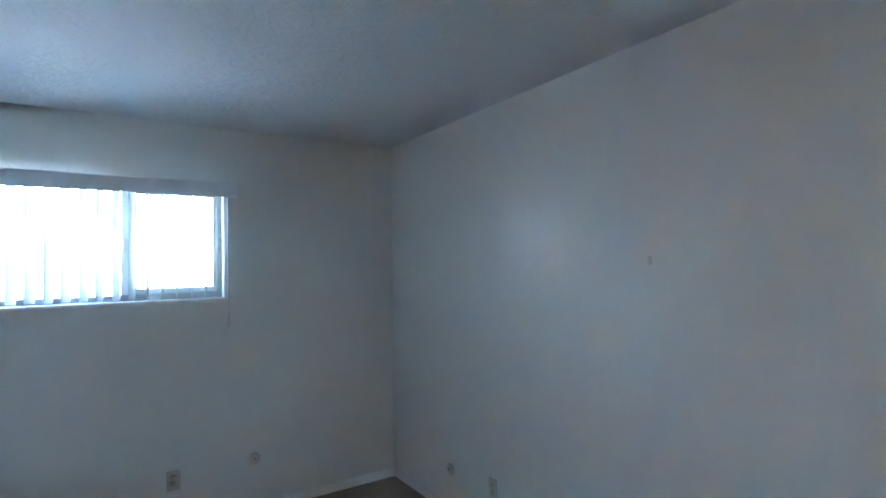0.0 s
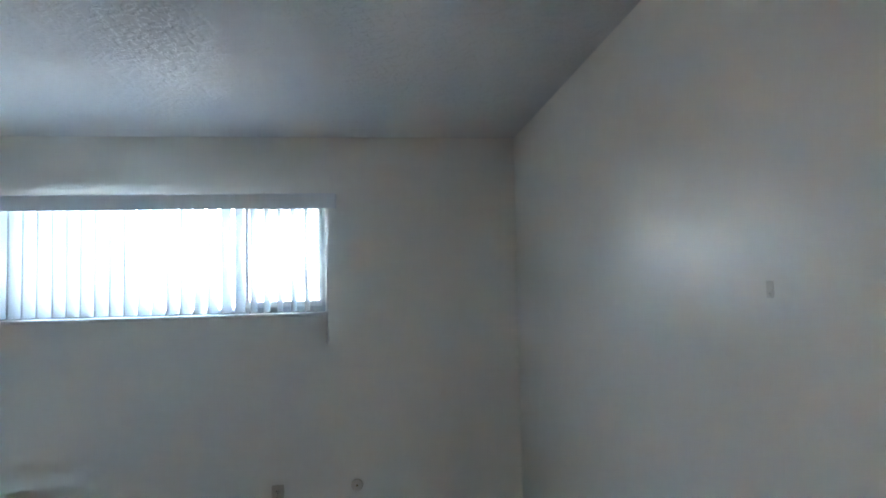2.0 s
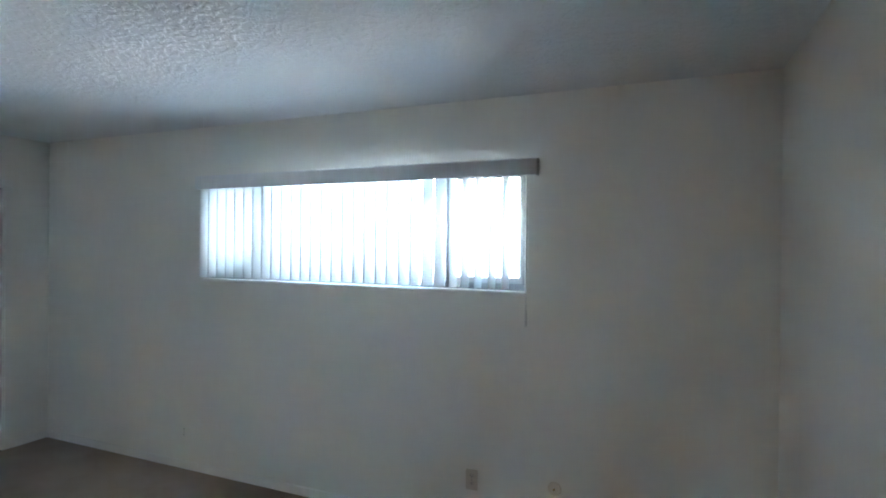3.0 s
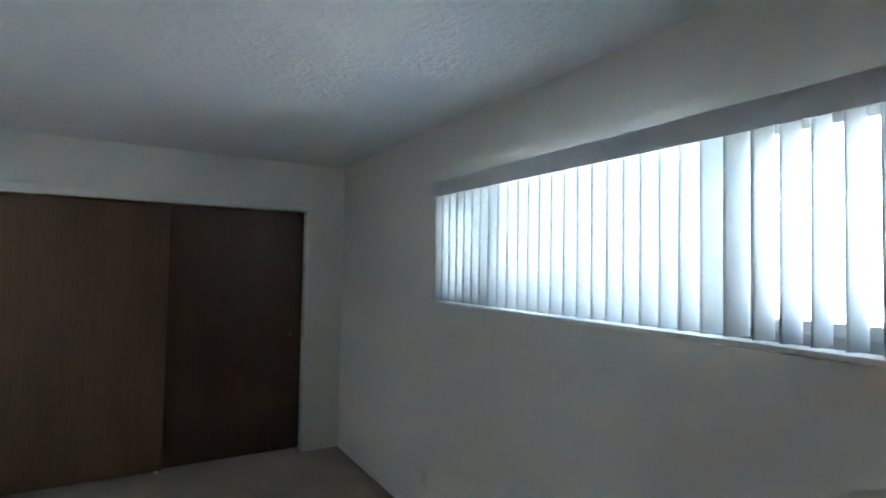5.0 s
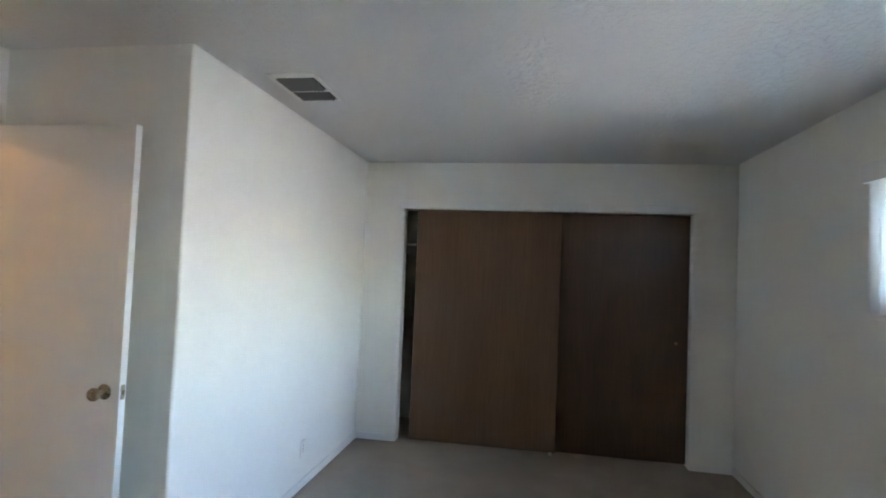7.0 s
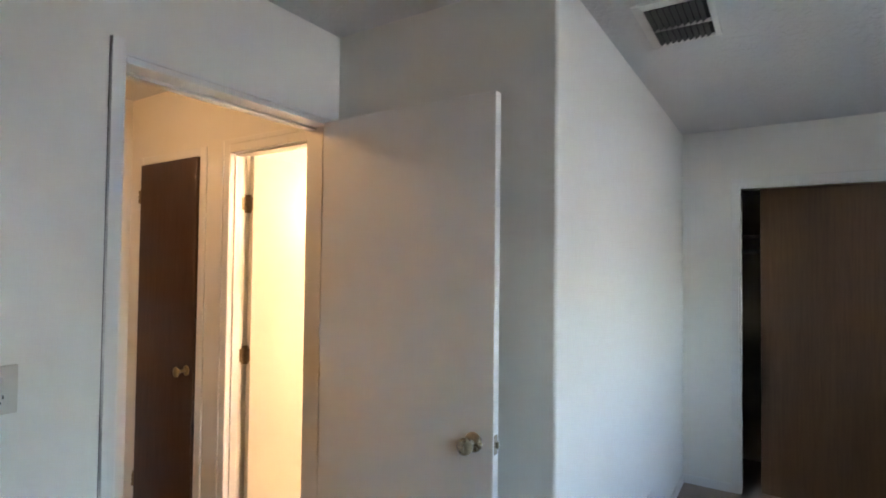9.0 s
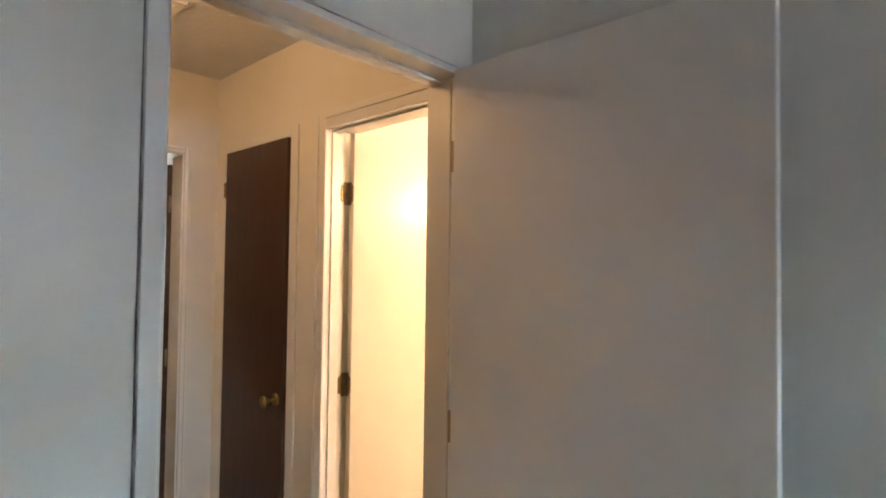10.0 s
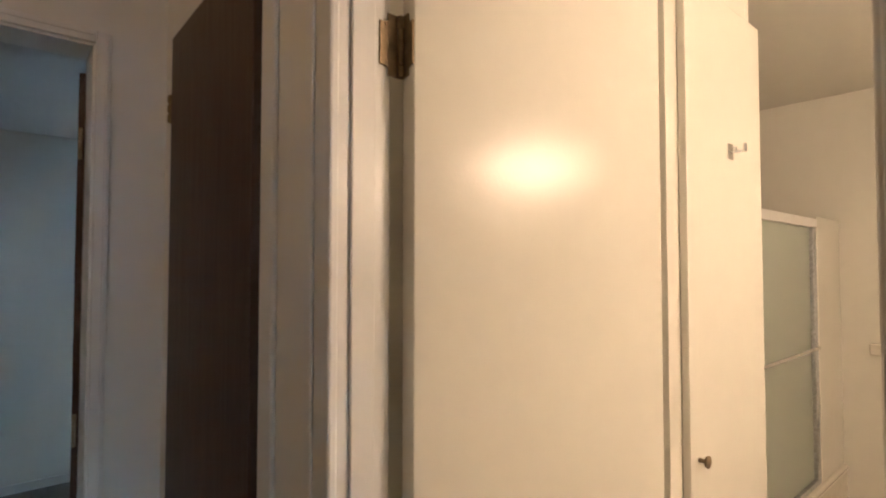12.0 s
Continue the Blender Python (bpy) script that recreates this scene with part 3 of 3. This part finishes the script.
# assumed fixture round the added hall bulb, kept out of view
lamp = thing("unseen_ceiling_light", -1.86, -4.83, H - 0.05, "round white hall ceiling light, unseen and assumed", "ceiling light")
part("base", lathe([(0.085, 0), (0.085, -0.02), (0.06, -0.03)], pose(-1.86, -4.83, H), 24), WHITE_PLASTIC, lamp)
part("socket", lathe([(0.022, -0.03), (0.022, -0.07), (0.016, -0.074)], pose(-1.86, -4.83, H), 16), WHITE_PLASTIC, lamp)

hatch = thing("ceiling_hatch", -1.99, -5.28, H - 0.02, "brown attic hatch in a white ceiling frame", "hatch")
hx0, hx1, hy0, hy1 = -2.303, -1.745, -5.597, -4.97
for d in ((hx0, hx1, hy0, hy0 + 0.035, H - 0.016, H), (hx0, hx1, hy1 - 0.035, hy1, H - 0.016, H), (hx0, hx0 + 0.033, hy0 + 0.035, hy1 - 0.035, H - 0.016, H), (hx1 - 0.033, hx1, hy0 + 0.035, hy1 - 0.035, H - 0.016, H)):
    part("frame", soft_box(*d, r=0.002), TRIM, hatch)
part("panel", boxes((hx0 + 0.033, hx1 - 0.033, hy0 + 0.035, hy1 - 0.035, H - 0.005, H - 0.001)), WOOD_HALL, hatch, "dark brown hatch panel")


def frame_x(name, label, x, y0, y1, ztop, wide, side=1):
    """Casing on the face x of a wall, round an opening from y0 to y1."""
    t = thing(name, x, (y0 + y1) / 2, 0, label, "door frame", "structure")
    prof = ((y0 - wide, y0 + 0.004, 0, ztop + wide), (y0 + 0.004, y1 + 0.0, ztop - 0.004, ztop + wide))
    for a, b, c, d in prof:
        part("casing", soft_box(x, x + 0.015, a, b, c, d, r=0.004), TRIM, t)
        if d - c > 1:
            part("casing_bead", soft_box(x + 0.015, x + 0.021, a + 0.004, a + 0.026, c, d - 0.006, r=0.0028), TRIM, t)
        else:
            part("casing_bead", soft_box(x + 0.015, x + 0.021, a, b, d - 0.028, d - 0.004, r=0.0028), TRIM, t)
    return t


bframe = frame_x("door_frame_bath", "cream painted frame of the bathroom doorway", HX, BY0 + 0.018, BY1 - 0.018, BZ - 0.018, 0.063)
for d in ((HX - 0.0845, HX + 0.003, BY0, BY0 + 0.018, 0, BZ), (HX - 0.122, HX + 0.003, BY1 - 0.018, BY1, 0, BZ), (HX - 0.122, HX + 0.003, BY0 + 0.018, BY1 - 0.018, BZ - 0.018, BZ)):
    part("jamb", soft_box(*d, r=0.002), TRIM, bframe)
for d in ((HX - 0.056, HX - 0.018, BY0 + 0.018, BY0 + 0.024, 0, BZ - 0.028), (HX - 0.056, HX - 0.018, BY1 - 0.025, BY1 - 0.018, 0, BZ - 0.028), (HX - 0.056, HX - 0.018, BY0 + 0.018, BY1 - 0.018, BZ - 0.028, BZ - 0.018)):
    part("stop", soft_box(*d, r=0.002), TRIM, bframe)

# bathroom door, three quarters open into the bathroom
def corner_leaf(parent, m):
    """One butt hinge leaf with round outer corners; local x away from the pin, y out of the wood."""
    bm = boxes((0.0, 0.033, 0.0, 0.0024, -0.046, 0.046))
    bmesh.ops.bevel(bm, geom=[e for e in bm.edges if min(v.co.x for v in e.verts) > 0.03 and abs(e.verts[0].co.y - e.verts[1].co.y) > 0.001], offset=0.014, segments=5, affect="EDGES")
    bm.transform(m)
    bmesh.ops.recalc_face_normals(bm, faces=bm.faces)
    leaf = part("hinge_leaf", bm, BRONZE, parent)
    for x, z in ((0.022, -0.030), (0.014, 0.0), (0.022, 0.030)):
        part("screw", lathe([(0.004, 0), (0.0035, 0.0032), (0.001, 0.0028)], m @ pose(x, 0, z, -90), 10), BRONZE, leaf)


OPEN = 172.4
bp = pose(-2.853, BY0 + 0.019, 0, 0, 0, OPEN)
bdoor = thing("door_2", -2.876, BY0 + 0.02, 0, "cream painted bathroom door, open inwards, glossy", "door")
bm = soft_box(0.003, 0.575, -0.035, 0.0, 0.012, 2.036, r=0.002)
bm.transform(bp)
part("leaf", bm, BATH_PAINT, bdoor)
knob_set(bdoor, bp @ pose(0.512, -0.035, 0.94, 90, 0, 0), NICKEL, "round antique brass knob")
for z in (0.28, 1.04, 1.795):
    corner_leaf(bdoor, pose(-2.848, BY0 + 0.0184, z))
    corner_leaf(bdoor, bp @ pose(0.0028, -0.001, z, 0, 0, -90) @ Matrix.Scale(-1, 4, (0, 1, 0)))
    for k in range(5):
        part("knuckle", lathe([(0.0055, k * 0.0184 - 0.0455), (0.0055, k * 0.0184 - 0.0283)], pose(-2.850, BY0 + 0.0225, z), 12), BRONZE, bdoor)

# hall closet door
qframe = thing("door_frame_closet", HX, -5.27, 0, "flat cream frame of the hall closet", "door frame", "structure")
for a, b, c, d in ((QY0 - 0.045, QY0, 0, QZ + 0.045), (QY1, QY1 + 0.055, 0, QZ + 0.045), (QY0, QY1, QZ, QZ + 0.045)):
    part("casing", soft_box(HX, HX + 0.010, a, b, c, d, r=0.004), TRIM, qframe)
# black sheet paints the shade in the gaps round the shut door
part("shade_backing", boxes((HX - 0.119, HX - 0.10, QY0 + 0.001, QY1 - 0.001, 0, QZ - 0.001)), DARK, qframe)
qdoor = thing("door_3", HX, QY0, 0, "dark brown flush hall closet door, shut", "door")
part("leaf", soft_box(HX - 0.012, HX + 0.022, QY0 + 0.004, QY1 - 0.003, 0.012, QZ - 0.004, r=0.002), WOOD_HALL, qdoor)
qm = pose(HX + 0.022, -5.052, 0.945, 0, 90, 0)
part("rose", lathe([(0.026, 0), (0.026, 0.004), (0.012, 0.010)], qm, 24), BRASS, qdoor, "polished brass rose", True)
part("knob", lathe([(0.010, 0.008), (0.007, 0.022), (0.009, 0.034), (0.018, 0.048), (0.026, 0.054), (0.026, 0.059), (0.010, 0.062), (0.003, 0.062)], qm, 24), BRASS, qdoor, "flared brass knob", True)
for z in (0.28, 1.865):
    for k in range(3):
        zz = z - 0.036 + k * 0.024
        part("knuckle", lathe([(0.004, zz), (0.0075, zz + 0.004), (0.0075, zz + 0.018), (0.004, zz + 0.023)], pose(HX + 0.022, QY0 - 0.002, 0), 12), BRONZE, qdoor)
    part("hinge_leaf", soft_box(HX + 0.0095, HX + 0.0125, QY0 - 0.030, QY0 - 0.006, z - 0.038, z + 0.038, r=0.001, seg=1), BRONZE, qdoor)

# doorway of the back bedroom
eframe = thing("door_frame_back", -2.2, HY, 0, "cream painted frame of the back bedroom doorway", "door frame", "structure")
for a, b, c, d in ((EX0 - 0.020, EX0 + 0.012, 0, EZ + 0.02), (EX1 - 0.012, EX1 + 0.035, 0, EZ + 0.02), (EX0 + 0.012, EX1 - 0.012, EZ - 0.012, EZ + 0.02)):
    part("casing", soft_box(a, b, HY, HY + 0.011, c, d, r=0.004), TRIM, eframe)
    part("casing_bead", soft_box(a + 0.006, b - 0.02 if b - a < 0.1 else b, HY + 0.011, HY + 0.016, c + (0.016 if c > 1 else 0), d - 0.006, r=0.002), TRIM, eframe)
for d in ((EX0, EX0 + 0.018, HY - 0.122, HY, 0, EZ), (EX1 - 0.018, EX1, HY - 0.122, HY, 0, EZ), (EX0 + 0.018, EX1 - 0.018, HY - 0.122, HY, EZ - 0.018, EZ)):
    part("jamb", soft_box(*d, r=0.002), TRIM, eframe)
edoor = thing("door_4", EX0 + 0.02, HY - 0.12, 0, "dark brown back bedroom door standing open", "door")
bm = soft_box(0, 0.035, -0.755, -0.004, 0.012, 2.0, r=0.002)
bm.transform(pose(EX0 + 0.004, HY - 0.128, 0, 0, 0, -32))
part("leaf", bm, WOOD_HALL, edoor)
for z in (0.28, 1.04, 1.80):
    hinge(edoor, pose(EX0 + 0.0245, HY - 0.118, z, 0, 0, 270), BRONZE, (0.03, 0.085), False)

# ---------------------------------------------------------------- back bedroom
RY, RH = -8.55, 2.36
RW = (-4.7, -3.03, 1.13, 1.885)
whole("wall_back_south", boxes((-5.0, RW[0], RY - 0.15, RY, 0, H), (RW[1], 0.1, RY - 0.15, RY, 0, H), (RW[0], RW[1], RY - 0.15, RY, 0, RW[2]), (RW[0], RW[1], RY - 0.15, RY, RW[3], H)),
      WALL, "off-white back bedroom wall with a window", "wall", "structure")
whole("wall_back_west", boxes((-5.0, -4.88, RY, HY - 0.12, 0, H)), WALL, "plain off-white wall of the back bedroom", "wall", "structure")
whole("wall_back_east", boxes((-0.02, 0.1, RY, HY - 0.12, 0, H)), WALL, "plain off-white wall of the back bedroom", "wall", "structure")
whole("wall_back_north", boxes((-4.88, -2.87, HY - 0.24, HY - 0.12, 0, H), (-1.60, -0.02, HY - 0.24, HY - 0.12, 0, H)), WALL, "plain off-white wall of the back bedroom", "wall", "structure")
whole("ceiling_back", boxes((-5.0, 0.1, RY - 0.15, HY - 0.121, RH, RH + 0.12)), CEIL, "white textured ceiling of the back bedroom", "ceiling", "structure")
whole("baseboard", soft_box(-4.88, -0.02, RY, RY + 0.011, 0, 0.06, r=0.002), TRIM, "low painted baseboard over the carpet", "baseboard", "structure")
win2 = thing("window_2", -3.6, RY - 0.1, RW[2], "aluminium window of the back bedroom, blown bright", "window", "structure")
for d in ((RW[0], RW[1], RY - 0.12, RY - 0.08, RW[2], RW[2] + 0.03), (RW[0], RW[1], RY - 0.12, RY - 0.08, RW[3] - 0.03, RW[3]),
          (RW[0], RW[0] + 0.03, RY - 0.12, RY - 0.08, RW[2] + 0.03, RW[3] - 0.03), (RW[1] - 0.03, RW[1], RY - 0.12, RY - 0.08, RW[2] + 0.03, RW[3] - 0.03)):
    part("window_frame", soft_box(*d, r=0.003), ALU, win2)
g = part("pane", boxes((RW[0] + 0.03, RW[1] - 0.03, RY - 0.102, RY - 0.098, RW[2] + 0.03, RW[3] - 0.03)), GLASS, win2)
g.visible_shadow = False
part("window_sill", soft_box(RW[0], RW[1] + 0.012, RY - 0.08, RY + 0.012, RW[2] - 0.014, RW[2] + 0.004, r=0.003), TRIM, win2)
blind2 = thing("vertical_blind", -3.6, RY + 0.02, RW[2], "white vertical blind with a scalloped top edge", "blind")
part("headrail", soft_box(RW[0] + 0.01, RW[1] - 0.01, RY - 0.02, RY + 0.02, RW[3] - 0.036, RW[3] - 0.004, r=0.003), GREY_METAL, blind2)
slat2 = slat_mesh(0.69, 0.095)
for k in range(21):
    ob = new("slat", slat2)
    ob.parent = blind2
    ob.matrix_parent_inverse = blind2.matrix_basis.inverted()
    ob.matrix_basis = pose(RW[1] - 0.05 - k * 0.078, RY, RW[3] - 0.045, 0, 0, 27 + rng.uniform(-4, 4))
outlet(-1.908, RY, 0.25, "n", "almond duplex outlet in the back bedroom")

# ---------------------------------------------------------------- bathroom
TX = -6.0
SY = -4.93
whole("wall_bath_end", boxes((TX - 0.12, TX, -5.69, AY - 0.12, 0, H)), BATH_PAINT, "cream painted bathroom end wall", "wall", "structure")
whole("wall_bath_back", boxes((TX, -2.87, -5.81, -5.69, 0, H)), BATH_PAINT, "cream wall behind the tub", "wall", "structure")
whole("ceiling_bath", boxes((TX - 0.12, -2.87, -5.81, -4.15, H, H + 0.12)), BATH_PAINT, "smooth cream bathroom ceiling", "ceiling", "structure")

cab = thing("linen_cabinet", -3.96, -5.0, 0, "tall cream built-in linen cabinet", "cabinet")
part("body", boxes((-4.225, -2.88, -5.69, -4.905, 0, H)), BATH_PAINT, cab)
for d in ((-4.225, -4.19, -4.905, -4.742, 0, H), (-3.76, -3.66, -4.905, -4.742, 0, H), (-4.19, -3.76, -4.905, -4.742, 2.20, H), (-4.19, -3.76, -4.905, -4.742, 0, 0.1)):
    part("stile", soft_box(*d, r=0.002), BATH_PAINT, cab)
cdoor = part("door", soft_box(-4.24, -3.722, -4.741, -4.720, 0.08, 2.228, r=0.003), BATH_PAINT, cab)
part("knob", lathe([(0.006, 0), (0.005, 0.014), (0.014, 0.018), (0.016, 0.024), (0.006, 0.028)], pose(-3.768, -4.72, 0.982, -90, 0, 0), 20), BRONZE, cdoor, "small dark bronze knob", True)
part("hook_plate", soft_box(-4.012, -3.978, -4.720, -4.716, 1.778, 1.822, r=0.0015), CHROME, cdoor, "chrome robe hook")
part("hook_arm", soft_box(-4.001, -3.989, -4.716, -4.676, 1.794, 1.801, r=0.002), CHROME, cdoor)
part("hook_tip", soft_box(-4.001, -3.989, -4.684, -4.676, 1.799, 1.818, r=0.002), CHROME, cdoor)
part("hook_tip", soft_box(-4.001, -3.989, -4.710, -4.702, 1.799, 1.812, r=0.002), CHROME, cdoor)

tub = thing("bathtub", -5.1, -5.3, 0, "cream bathtub under the shower doors", "bathtub")
part("apron", soft_box(TX, -4.24, SY - 0.03, SY + 0.04, 0, 0.36, r=0.012), PORCELAIN, tub)
part("rim", soft_box(TX, -4.24, -5.69, SY + 0.045, 0.36, 0.385, r=0.010), PORCELAIN, tub)
shower = thing("shower_doors", -5.1, SY, 0.385, "sliding obscure-glass shower doors in a metal frame", "shower door")
SX1, SZ1 = -5.53, 1.668
part("head_rail", soft_box(SX1 - 0.05, -4.24, SY - 0.025, SY + 0.025, SZ1, SZ1 + 0.045, r=0.004), TRIM, shower)
part("wall_jamb", soft_box(TX, SX1 - 0.05, SY - 0.025, SY + 0.025, 0.385, SZ1 + 0.06, r=0.004), BATH_PAINT, shower)
part("side_rail", soft_box(SX1 - 0.05, SX1, SY - 0.02, SY + 0.02, 0.41, SZ1, r=0.003), ALU, shower)
part("foot_rail", soft_box(SX1 - 0.05, -4.24, SY - 0.02, SY + 0.02, 0.385, 0.41, r=0.003), ALU, shower)
part("pane", boxes((SX1, -4.24, SY - 0.004, SY + 0.002, 0.41, SZ1)), FROST, shower)
part("towel_bar", lathe([(0.008, 0), (0.008, 1.3)], pose(SX1 + 0.03, SY + 0.045, 1.07, 0, 90, 0), 12), CHROME, shower)
ring = thing("towel_holder", TX, -4.745, 1.03, "small cream ceramic towel holder on the wall", "towel holder")
part("post", soft_box(TX, TX + 0.05, -4.775, -4.715, 1.0, 1.06, r=0.006), PORCELAIN, ring)
part("bar", lathe([(0.009, 0), (0.009, 0.5)], pose(TX + 0.04, -4.72, 1.03, -90, 0, 0), 12), PORCELAIN, ring)
